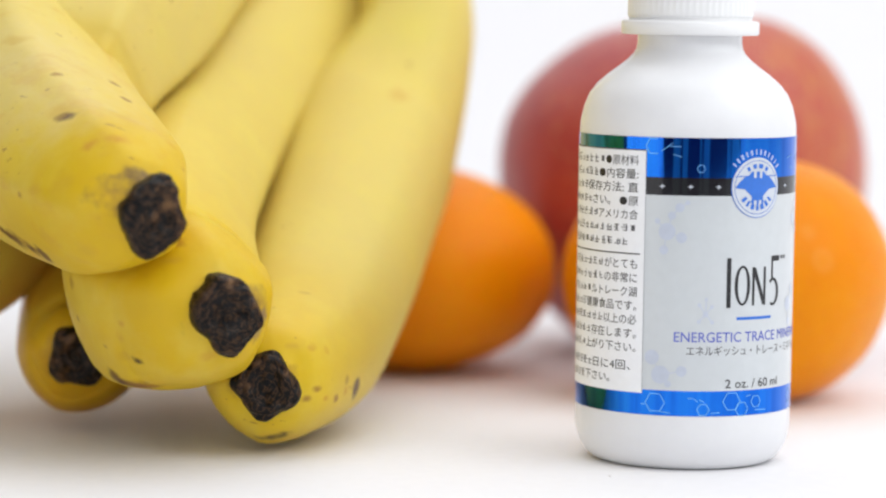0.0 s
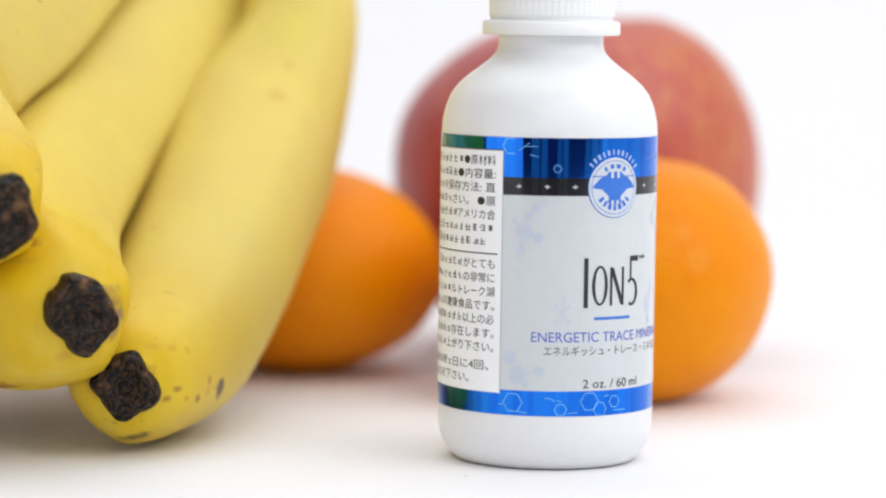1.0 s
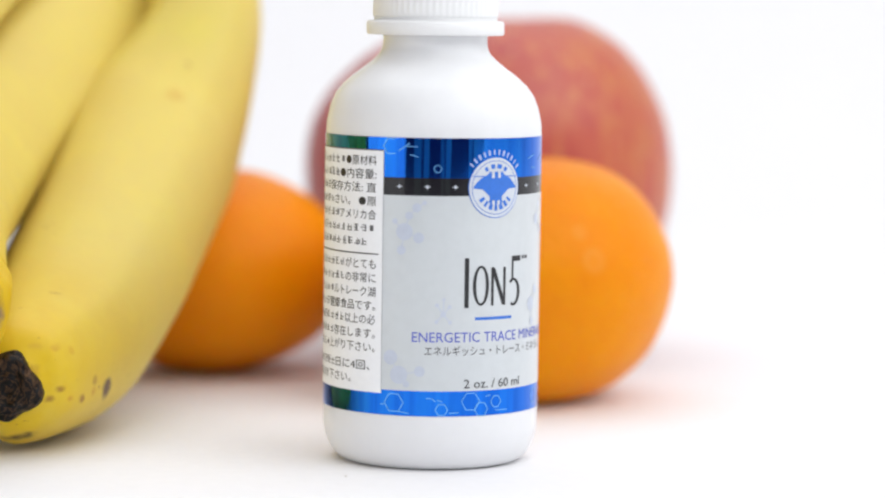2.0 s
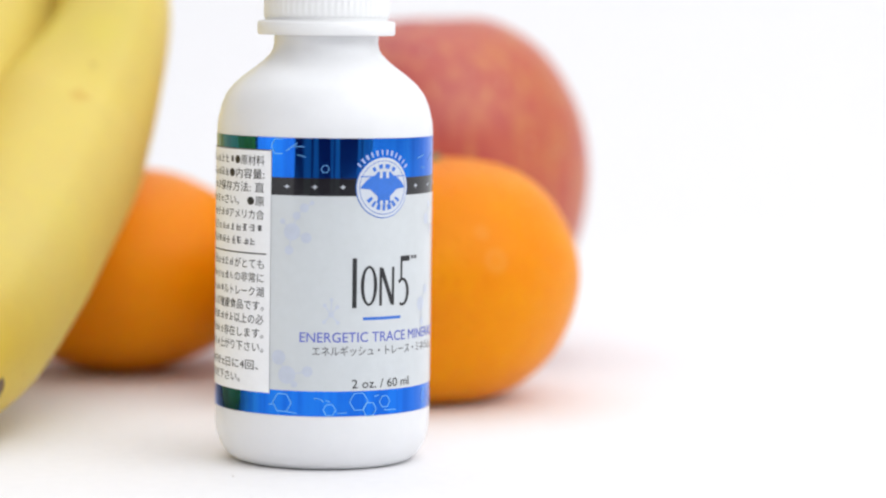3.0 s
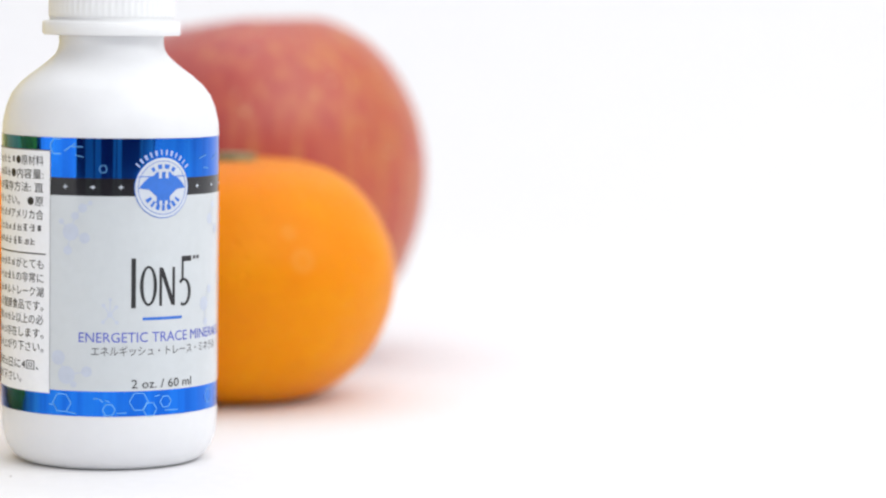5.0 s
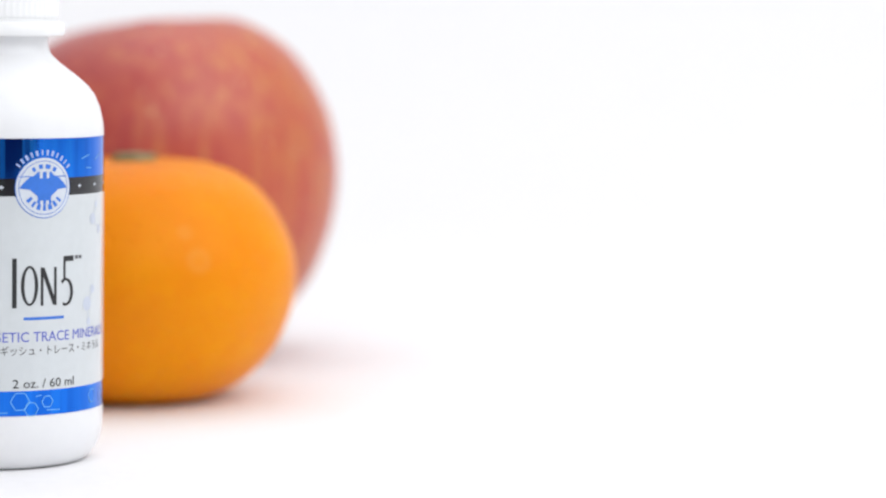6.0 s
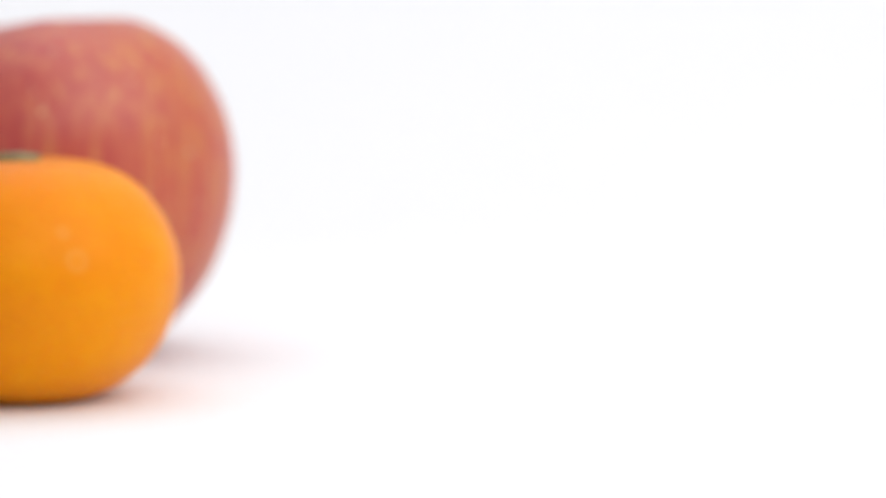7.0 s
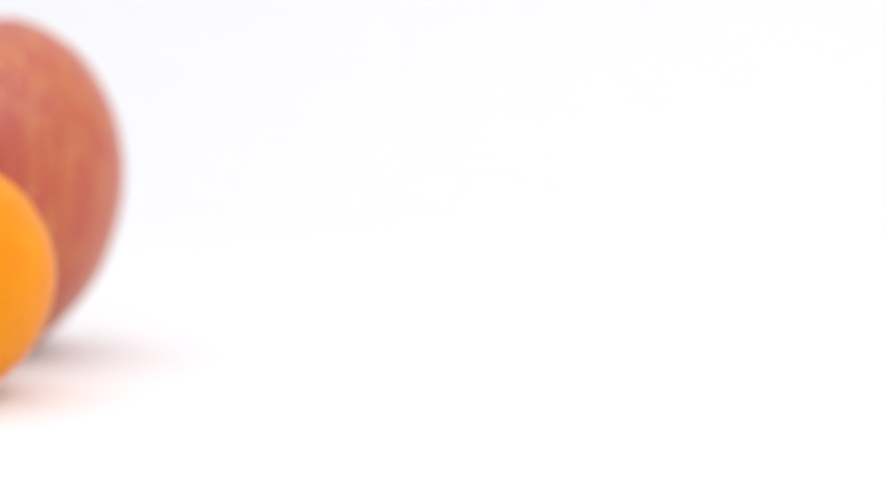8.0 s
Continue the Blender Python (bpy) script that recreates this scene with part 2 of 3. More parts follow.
# ---- table and backdrop ----
def sweep_sheet():
    bm = bmesh.new()
    line = [(-0.65 + 0.05 * i, 0.0) for i in range(25)]
    y0 = line[-1][0]
    line += [(y0 + 0.35 * math.sin(a), 0.35 - 0.35 * math.cos(a)) for a in [radians(6 * k) for k in range(1, 16)]]
    line += [(y0 + 0.35, 0.35 + 0.1 * k) for k in range(1, 9)]
    cols = [[bm.verts.new((x, y, z)) for y, z in line] for x in (-0.98, -0.5, 0, 0.8, 1.6)]
    for a, b in zip(cols, cols[1:]):
        for i in range(len(line) - 1):
            bm.faces.new((a[i], b[i], b[i + 1], a[i + 1]))
    bmesh.ops.recalc_face_normals(bm, faces=bm.faces)
    bmesh.ops.solidify(bm, geom=bm.faces[:], thickness=0.002)
    lo = max(v.co.z for v in bm.verts if abs(v.co.y) < 0.04)
    bmesh.ops.translate(bm, verts=bm.verts, vec=(0, 0, -lo))
    return bm


tagged(part("backdrop", sweep_sheet(), PAPER), "seamless matte white paper sweep under the fruit", "backdrop", kind="structure")


def slab(x0, x1, y0, y1, z0, z1):
    bm = bmesh.new()
    bmesh.ops.create_cube(bm, size=1)
    for v in bm.verts:
        v.co = Vector(((x0 + x1) / 2 + v.co.x * (x1 - x0), (y0 + y1) / 2 + v.co.y * (y1 - y0), (z0 + z1) / 2 + v.co.z * (z1 - z0)))
    return bm


# Unseen wall and panels added so the foil mirrors dark and pale streaks.
reflection_wall_south = tagged(part("reflection_wall_south", slab(-1.0, 1.9, -1.45, -1.4, -0.75, 1.4), DARK_WALL, smooth=False), "unseen plum-grey wall added behind the camera for reflections, with pale upright panels", "wall", kind="structure")
for x0, x1 in ((-0.50, -0.30), (-0.24, -0.10), (0.20, 0.27), (0.31, 0.45), (1.05, 1.20), (1.27, 1.75)):
    part("panel", slab(x0, x1, -1.4, -1.385, -0.70, 1.25), PANEL, reflection_wall_south, "pale teal-grey upright panel added for reflections", smooth=False)
# Unseen wall added to cut the world light from the left.
tagged(part("blocker_wall_west", slab(-1.05, -1.0, -1.4, 0.55, -0.75, 1.1), GREY_WALL, smooth=False), "unseen grey wall added to block light from the left", "wall", kind="structure")
# Unseen floor added to stop world light coming from below.
tagged(part("floor", slab(-1.6, 1.9, -1.4, 0.9, -0.78, -0.75), GREY_WALL, smooth=False), "unseen dim grey floor added under the table to block light", "floor", kind="structure")
tagged(part("table", slab(-0.97, 1.5, -0.645, 0.55, -0.75, -0.006), GREY_WALL, smooth=False), "plain studio table under the white paper", "table")

# ---- the bottle ----
R_BODY, R_LABEL = 0.0193, 0.0194
bottle = tagged(new("supplement_bottle"), "white plastic bottle with blue foil label and ribbed cap", "bottle")


def bottle_body():
    prof = [(0, 0.0012), (0.010, 0.0012), (0.0138, 0.0004), (0.0150, 0.0), (0.0162, 0.0004), (0.0174, 0.0014), (0.0184, 0.0030), (0.0190, 0.0048),
            (0.01928, 0.0066), (R_BODY, 0.0085), (R_BODY, 0.020), (R_BODY, 0.040), (R_BODY, 0.0590), (0.0192, 0.0607), (0.0186, 0.0634), (0.0177, 0.0656),
            (0.0164, 0.0673), (0.0145, 0.0690), (0.0126, 0.0704), (0.0111, 0.0716), (0.0100, 0.0727), (0.0095, 0.0736), (0.0093, 0.0748), (0.0094, 0.0790), (0.0094, 0.092), (0, 0.092)]
    return lathe(prof, 128)


part("body", bottle_body(), PLASTIC, bottle, "smooth white plastic body")
part("tamper_ring", lathe([(0.0095, 0.0761), (0.0120, 0.0761), (0.0123, 0.0764), (0.0123, 0.0783), (0.0120, 0.0786), (0.0110, 0.0787), (0.0110, 0.0796)], 96), CAP, bottle, "white plastic tamper ring")


def ribbed_cap():
    def rib(p, a):
        k = 1 + 0.009 * (0.5 + 0.5 * math.cos(a * 60)) if 0.0797 < p.z < 0.0975 else 1.007
        return Vector((p.x * k, p.y * k, p.z))
    prof = [(0.0095, 0.0792), (0.0109, 0.0792), (0.0111, 0.0794), (0.0111, 0.0799), (0.0111, 0.0805), (0.0111, 0.090), (0.0111, 0.0970), (0.0109, 0.0980), (0.0100, 0.0985), (0, 0.0985)]
    return lathe(prof, 480, rib)


part("cap", ribbed_cap(), CAP, bottle, "white ribbed screw cap")


def wrap(u, v, lift=0.0):
    """Label coordinates (degrees round the axis from the front, height in mm) to a place on the bottle."""
    a, r = radians(u), R_LABEL + lift
    return Vector((r * math.sin(a), -r * math.cos(a), v / 1000))


MM = 180 / math.pi / (R_LABEL * 1000)  # degrees of label per mm


def band(u0, u1, v0, v1, lift=0.0, step=3.0):
    bm = bmesh.new()
    n = max(1, int((u1 - u0) / step))
    rows = [[bm.verts.new(wrap(u0 + (u1 - u0) * i / n, v, lift)) for i in range(n + 1)] for v in (v0, v1)]
    for i in range(n):
        bm.faces.new((rows[0][i], rows[0][i + 1], rows[1][i + 1], rows[1][i]))
    return bm


def bars(rects, lift):
    """Curved flat bars on the label, as (u0, u1, v0, v1)."""
    bm = bmesh.new()
    for u0, u1, v0, v1 in rects:
        n = max(1, int((u1 - u0) / 3))
        rows = [[bm.verts.new(wrap(u0 + (u1 - u0) * i / n, v, lift)) for i in range(n + 1)] for v in (v0, v1)]
        for i in range(n):
            bm.faces.new((rows[0][i], rows[0][i + 1], rows[1][i + 1], rows[1][i]))
    return bm


def disc(u, v, r0, r1, lift, bm=None, seg=40, a0=0, a1=360, squash=1.0):
    """A flat ring or disc on the label, radii in mm."""
    bm = bm or bmesh.new()
    n = max(1, int((r1 - r0) / 0.8) + 1)
    rows = []
    for k in range(n + 1):
        r = max(1e-4, r0 + (r1 - r0) * k / n)
        rows.append([bm.verts.new(wrap(u + r * math.sin(radians(a0 + (a1 - a0) * i / seg)) * MM * squash, v + r * math.cos(radians(a0 + (a1 - a0) * i / seg)), lift)) for i in range(seg + 1)])
    for lo, hi in zip(rows, rows[1:]):
        for i in range(seg):
            bm.faces.new((lo[i], hi[i], hi[i + 1], lo[i + 1]))
    return bm


def strokes(lines, width, lift, bm=None):
    """Thin printed lines between label points, cut short enough to follow the curve."""
    bm = bm or bmesh.new()
    for (u0, v0), (u1, v1) in lines:
        dx, dy = (u1 - u0) / MM, v1 - v0
        length = math.hypot(dx, dy)
        nx, ny = -dy / length * width / 2, dx / length * width / 2
        n = max(1, int(length / 1.0))
        rows = [(bm.verts.new(wrap(u0 + (u1 - u0) * i / n + nx * MM, v0 + dy * i / n + ny, lift)),
                 bm.verts.new(wrap(u0 + (u1 - u0) * i / n - nx * MM, v0 + dy * i / n - ny, lift))) for i in range(n + 1)]
        for a, b in zip(rows, rows[1:]):
            bm.faces.new((a[0], a[1], b[1], b[0]))
    return bm


def lettering(text, u0, u1, v0, height, lift):
    """Words in the built-in font, wrapped round the label between two angles; height of a capital in mm."""
    data = bpy.data.curves.new("lettering", "FONT")
    data.body = text
    data.resolution_u = 3
    ob = bpy.data.objects.new("lettering", data)
    scene.collection.objects.link(ob)
    bpy.context.view_layer.update()
    me = bpy.data.meshes.new_from_object(ob.evaluated_get(bpy.context.evaluated_depsgraph_get()))
    bpy.data.objects.remove(ob)
    bm = bmesh.new()
    bm.from_mesh(me)
    bpy.data.meshes.remove(me)
    xs = [v.co.x for v in bm.verts]
    lo, hi = min(xs), max(xs)
    for v in bm.verts:
        v.co = wrap(u0 + (v.co.x - lo) / (hi - lo) * (u1 - u0), v0 + v.co.y / 0.73 * height, lift)
    return bm


label = part("label", band(-180, 180, 14.45, 48.5), LABEL, bottle, "satin silver-white printed label")
part("top_band", band(-180, 180, 51.6, 58.5), FOIL, label, "blue metallic foil band")
part("black_band", band(-180, 180, 48.5, 51.6), BLACK_BAND, label, "black band with small white stars")
part("bottom_band", band(-180, 180, 10.04, 14.45), FOIL, label, "blue metallic foil band")
sticker = part("sticker", band(-112, -26, 13.8, 56.3, 0.00005), STICKER, label, "white paper sticker with small black print")

# small stars on the black band
for u in (-17.3, -2.7, 11.7, 57.4, 72.0, 86.5):
    bm = bmesh.new()
    for half_u, half_v in ((0.62, 0.16), (0.16, 0.5)):
        ring = [bm.verts.new(wrap(u + du * MM, 50.05 + dv, 0.00006 + (0.00001 if half_u < half_v else 0))) for du, dv in ((-half_u, 0), (0, -half_v), (half_u, 0), (0, half_v))]
        bm.faces.new(ring)
    part("star", bm, WHITE_INK, label)

# round emblem, drawn as plain shapes
emblem = part("emblem", disc(34.2, 49.95, 0, 5.35, 0.00006), BLUE_INK, label, "round blue and white emblem")
part("emblem_ring", disc(34.2, 49.95, 4.72, 5.2, 0.00012), WHITE_INK, label)
part("emblem_disc", disc(34.2, 49.95, 0, 4.6, 0.00012), WHITE_INK, label)
bm = bmesh.new()
HALF = ((2.75, 1.3), (2.2, 1.8), (1.7, 2.9), (0.9, 3.8), (0.25, 4.35), (-0.1, 4.55), (-0.3, 2.7), (-0.9, 2.0), (-1.5, 1.3), (-2.1, 1.25), (-2.6, 1.5), (-2.85, 0.7))
slices = [[bm.verts.new(wrap(34.2 + k / 3 * half * MM, 49.95 + y, 0.00018)) for k in range(-3, 4)] for y, half in HALF]
for hi, lo in zip(slices, slices[1:]):
    for k in range(6):
        bm.faces.new((lo[k], lo[k + 1], hi[k + 1], hi[k]))
part("emblem_motif", bm, BLUE_INK, label)
part("emblem_line", strokes([((34.2 - 13.5, 51.9), (34.2 - 5.0, 51.9)), ((34.2 + 5.0, 51.9), (34.2 + 13.5, 51.9))], 0.16, 0.00019), BLUE_INK, label)
for lo, hi, n, mat, r0, r1, lift in ((-42, 42, 4, BLUE_INK, 3.35, 4.1, 0.0002), (118, 242, 7, BLUE_INK, 2.9, 4.0, 0.0002), (-55, 58, 12, ARC_INK, 5.65, 6.6, 0.00006)):
    for k in range(n):
        a = lo + (hi - lo) * (k + 0.5) / n
        w = (hi - lo) / n * (0.2 if mat is ARC_INK else 0.27)
        w *= 0.75 + 0.5 * (k * 7 % 5) / 4
        part("emblem_bar", disc(34.2, 49.95, r0, r1, lift, seg=4, a0=a - w, a1=a + w), mat, label)
for du, v0, v1 in ((-1.9, 51.6, 52.75), (1.9, 51.6, 52.75), (-1.6, 47.0, 47.7), (1.6, 47.0, 47.7)):
    part("emblem_bar", bars([(34.2 + du - 0.8, 34.2 + du + 0.8, v0, v1)], 0.00024), WHITE_INK, label)

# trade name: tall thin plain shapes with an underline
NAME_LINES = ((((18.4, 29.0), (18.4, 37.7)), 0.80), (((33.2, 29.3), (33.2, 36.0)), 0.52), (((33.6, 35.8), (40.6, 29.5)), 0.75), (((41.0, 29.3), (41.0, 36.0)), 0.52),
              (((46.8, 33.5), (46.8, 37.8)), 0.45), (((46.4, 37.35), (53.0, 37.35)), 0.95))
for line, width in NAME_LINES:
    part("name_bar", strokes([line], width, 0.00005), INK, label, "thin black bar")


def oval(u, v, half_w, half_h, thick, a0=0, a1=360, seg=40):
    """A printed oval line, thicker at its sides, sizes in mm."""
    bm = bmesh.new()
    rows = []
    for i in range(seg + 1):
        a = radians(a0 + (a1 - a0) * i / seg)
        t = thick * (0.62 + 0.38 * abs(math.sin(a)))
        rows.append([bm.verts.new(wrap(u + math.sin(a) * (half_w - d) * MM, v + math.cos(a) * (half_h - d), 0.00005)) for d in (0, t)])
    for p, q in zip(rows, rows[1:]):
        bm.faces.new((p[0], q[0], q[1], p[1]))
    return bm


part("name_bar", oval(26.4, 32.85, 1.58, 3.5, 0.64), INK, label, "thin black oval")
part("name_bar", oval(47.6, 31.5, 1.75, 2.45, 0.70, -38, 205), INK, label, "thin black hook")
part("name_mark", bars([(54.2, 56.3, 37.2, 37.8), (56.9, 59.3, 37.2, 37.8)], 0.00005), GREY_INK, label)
part("underline", bars([(23.2, 46.4, 26.85, 27.35)], 0.00005), BLUE_INK, label, "short blue underline")
part("text_line", lettering("ENERGETIC TRACE MINERALS", -9.7, 84.0, 23.05, 1.82, 0.00005), VIOLET_INK, label, "violet-blue words")
part("text_line", lettering("エネルギッシュ・トレース・ミネラル", -3.2, 78.0, 20.8, 1.35, 0.00005), GREY_INK, label, "dark grey words")
part("text_line", lettering("2 oz. / 60 ml", 17.6, 53.5, 14.95, 1.6, 0.00005), INK, label, "black words")

# pale molecule print
for pts, links in ((((-14.4, 42.2, 1.5), (-6.9, 41.2, 0.95), (-8.0, 46.4, 0.8), (-15.9, 39.0, 0.8), (-19.5, 44.0, 0.5), (-12.0, 45.0, 0.7), (-4.0, 47.3, 0.4)), ((0, 1), (0, 5), (5, 2), (0, 3), (0, 4), (2, 6))),
                   (((-21.1, 20.2, 1.3), (-16.5, 17.2, 1.6), (-5.6, 17.9, 0.95), (-12.5, 15.6, 0.6)), ((0, 1), (1, 2), (1, 3))),
                   (((6.3, 27.9, 0.5), (3.0, 29.5, 0.35), (9.5, 29.2, 0.35), (2.8, 26.6, 0.35), (9.8, 26.5, 0.35), (6.5, 30.5, 0.3)), ((0, 1), (0, 2), (0, 3), (0, 4), (0, 5))),
                   (((64.5, 29.0, 1.3), (70.0, 31.5, 0.8), (66.0, 25.8, 0.7)), ((0, 1), (0, 2))),
                   (((70.0, 44.0, 1.0), (78.0, 42.0, 0.8), (74.0, 46.5, 0.6)), ((0, 1), (0, 2)))):
    bm = bmesh.new()
    for k, (u, v, r) in enumerate(pts):
        disc(u, v, 0, r, 0.00003 + 0.000001 * k, bm, seg=20)
    strokes([(pts[a][:2], pts[b][:2]) for a, b in links], 0.22, 0.00002, bm)
    part("molecule_print", bm, PALE_INK, label)


def hexagon(u, v, r, turn=0):
    pts = [(u + r * math.cos(radians(60 * k + turn)) * MM, v + r * math.sin(radians(60 * k + turn))) for k in range(6)]
    return [(pts[k], pts[(k + 1) % 6]) for k in range(6)]


for lines in (hexagon(-19.0, 12.3, 1.75) + [((-26.5, 11.9), (-24.2, 11.9)), ((-17, 10.8), (-11, 10.5))],
              hexagon(21.5, 12.6, 1.7) + hexagon(27.5, 11.2, 1.3) + hexagon(36.5, 12.4, 1.1) + [((30, 13.4), (33, 13.6)), ((36, 10.9), (44, 10.8))],
              hexagon(6.0, 11.2, 1.1) + [((1.0, 13.2), (3.0, 12.6)), ((-2.0, 13.2), (0.5, 13.2)), ((4.0, 12.9), (6.5, 12.6)), ((10, 10.6), (15, 10.7))],
              hexagon(70, 12.4, 1.3) + hexagon(82, 12.2, 1.3),
              hexagon(-22, 57.0, 1.5)[1:5] + [((-18, 56.2), (-12, 57.6)), ((-14, 57.0), (-8.0, 57.0)), ((-12, 55.6), (-7.5, 55.2))],
              hexagon(2.5, 53.2, 0.7) + [((59, 54.8), (66, 55.4)), ((63, 53.2), (68, 53.0)), ((72, 54.4), (80, 55.6))]):
    part("hexagon_print", strokes(lines, 0.17, 0.00004), FOIL_LINE, label)

# the sticker's small print: rows of glyph-sized bars
rng = random.Random(4)


def glyph_row(v, u_right, count, size=1.75):
    rects = []
    u = u_right
    for k in range(count):
        w = size * MM * rng.uniform(0.78, 0.95)
        kind = rng.random()
        u0, u1 = u - w, u
        if kind < 0.12:
            rects.append((u0 + w * 0.25, u1 - w * 0.2, v - 0.5, v + 0.5))
        else:
            for c in range(rng.choice((2, 2, 3))):
                vv = v + (c - 1) * size * 0.33 + rng.uniform(-0.1, 0.1)
                rects.append((u0 + w * rng.uniform(0, 0.3), u1 - w * rng.uniform(0, 0.3), vv - 0.08, vv + 0.08))
            for c in range(rng.choice((1, 2, 2))):
                uu = u0 + w * rng.uniform(0.1, 0.85)
                rects.append((uu, uu + 0.19 * MM, v - size * rng.uniform(0.2, 0.46), v + size * rng.uniform(0.2, 0.46)))
        u -= size * MM * 1.06
    return bars(rects, 0.0001)


PITCH = 1.78 * MM


def print_row(v, u_right, words, count):
    """A row of small print: the words that can be made out at its end, bars for the rest."""
    n = len(words)
    if n:
        part("small_print", lettering(words, u_right - n * PITCH, u_right, v - 0.75, 1.38, 0.0001), INK, sticker)
    part("small_print", glyph_row(v, u_right - (n + 0.15) * PITCH, count - n, 1.62), GREY_INK, sticker)


for k, words in enumerate(("●原材料", "●内容量:", "保存方法: 直", "さい。 ●原", "アメリカ合", "", "")):
    print_row(54.4 - 2.37 * k, -30.2 if k < 6 else -34.5, words, 13)
for k, words in enumerate(("がとても", "の非常に", "ルトレーク湖", "健康食品です。", "以上の必", "存在します。", "上がり下さい。")):
    print_row(36.3 - 2.43 * k, -30.0, words, 13)
print_row(18.5, -33.0, "日に4回、", 12)
print_row(16.1, -46.0, "下さい。", 9)
part("divider_line", bars([(-108, -28.6, 37.95, 38.17)], 0.0001), INK, sticker)
part("sticker_edge", bars([(-26.25, -26.0, 14.0, 56.2)], 0.00008), EDGE_INK, sticker)
part("sticker_edge", bars([(-112, -26.2, 56.1, 56.3)], 0.00008), GREY_INK, sticker)


# ---- bananas ----
def sweep(rows, turn=0.0, ridge=0.05, seg=60, steps=14, flat=1.0):
    """A banana skin: a softly five-sided tube along rows of (x, y, z, radius)."""
    path = smooth_path(rows, steps)
    pts = [Vector(p[:3]) for p in path]
    rad = [max(0.0005, p[3]) for p in path]
    bm = bmesh.new()
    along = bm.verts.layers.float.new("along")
    side = Vector((1, 0, 0.2))
    rings = []
    for i, p in enumerate(pts):
        t = (pts[min(i + 1, len(pts) - 1)] - pts[max(i - 1, 0)]).normalized()
        side = (side - t * side.dot(t)).normalized()
        up = t.cross(side)
        ring = []
        for k in range(seg):
            a = 2 * math.pi * k / seg
            r = rad[i] * (1 + ridge * (math.cos(5 * (a + turn)) * 0.8 + 0.22 * math.cos(10 * (a + turn)) + 0.1 * math.cos(15 * (a + turn)) + 0.2 * math.cos(2 * a + turn)))
            q = p + side * (r * math.cos(a)) + up * (r * math.sin(a) * flat)
            n = noise.noise(q * 45) * 0.0006
            ring.append(bm.verts.new(q + (q - p).normalized() * n))
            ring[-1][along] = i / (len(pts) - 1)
        rings.append(ring)
    for a, b in zip(rings, rings[1:]):
        for k in range(seg):
            bm.faces.new((a[k], a[(k + 1) % seg], b[(k + 1) % seg], b[k]))
    bm.faces.new(rings[0][::-1])
    bm.faces.new(rings[-1])
    bmesh.ops.recalc_face_normals(bm, faces=bm.faces)
    return bm


def blossom_tip(place, direction, radius, seed, squash=1.25, turn=0.0):
    """The dry black end: a low crumpled knob with a hollow middle."""
    prof = [(0, -0.6), (1.12, -0.55), (1.12, -0.12), (1.06, 0.02), (0.95, 0.14), (0.8, 0.2), (0.6, 0.17), (0.4, 0.06), (0.2, 0.04), (0, 0.08)]
    bm = lathe([(r * radius, z * radius) for r, z in prof], 44)
    bmesh.ops.subdivide_edges(bm, edges=bm.edges[:], cuts=1, use_grid_fill=True)
    q = Vector(direction).to_track_quat("Z", "Y")
    off = Vector((seed * 3.1, seed, 0))
    ring = bm.verts.layers.float.new("ring")
    for v in bm.verts:
        c = v.co.copy()
        v[ring] = math.hypot(c.x, c.y) / radius
        ang = math.atan2(c.y, c.x)
        k = 1 + 0.14 * noise.noise(Vector((math.cos(ang) * 1.5, math.sin(ang) * 1.5, seed))) + 0.095 * math.cos(4 * ang + seed) + 0.03 * noise.noise(Vector((math.cos(ang) * 5, math.sin(ang) * 6, seed)))
        c.x, c.y = c.x * k, c.y * k * squash
        c += Vector((0, 0, 1)) * (noise.noise(c * 480 + off) * 0.16 + 0.05 * math.sin(math.hypot(c.x, c.y) / radius * 22 + 3 * noise.noise(c * 300 + off))) * radius
        c = Matrix.Rotation(turn, 3, "Z") @ c
        v.co = Vector(place) + q @ c
    return bm


bunch = tagged(new("banana_bunch"), "bunch of ripe yellow bananas with black dried tips", "bananas")
BROWN, DARK = (0.27, 0.105, 0.022), (0.032, 0.012, 0.009)


def banana(rows, tip_place, tip_dir, tip_radius, seed, skin, turn=0.0, squash=1.25, tip_turn=0.0, ridge=0.05):
    body = part("banana", sweep(rows, turn, ridge), skin, bunch, "curved yellow banana with freckled skin")
    part("blossom_tip", blossom_tip(tip_place, tip_dir, tip_radius, seed, squash, tip_turn), TIP, body, "dry black crumpled tip")
    return body


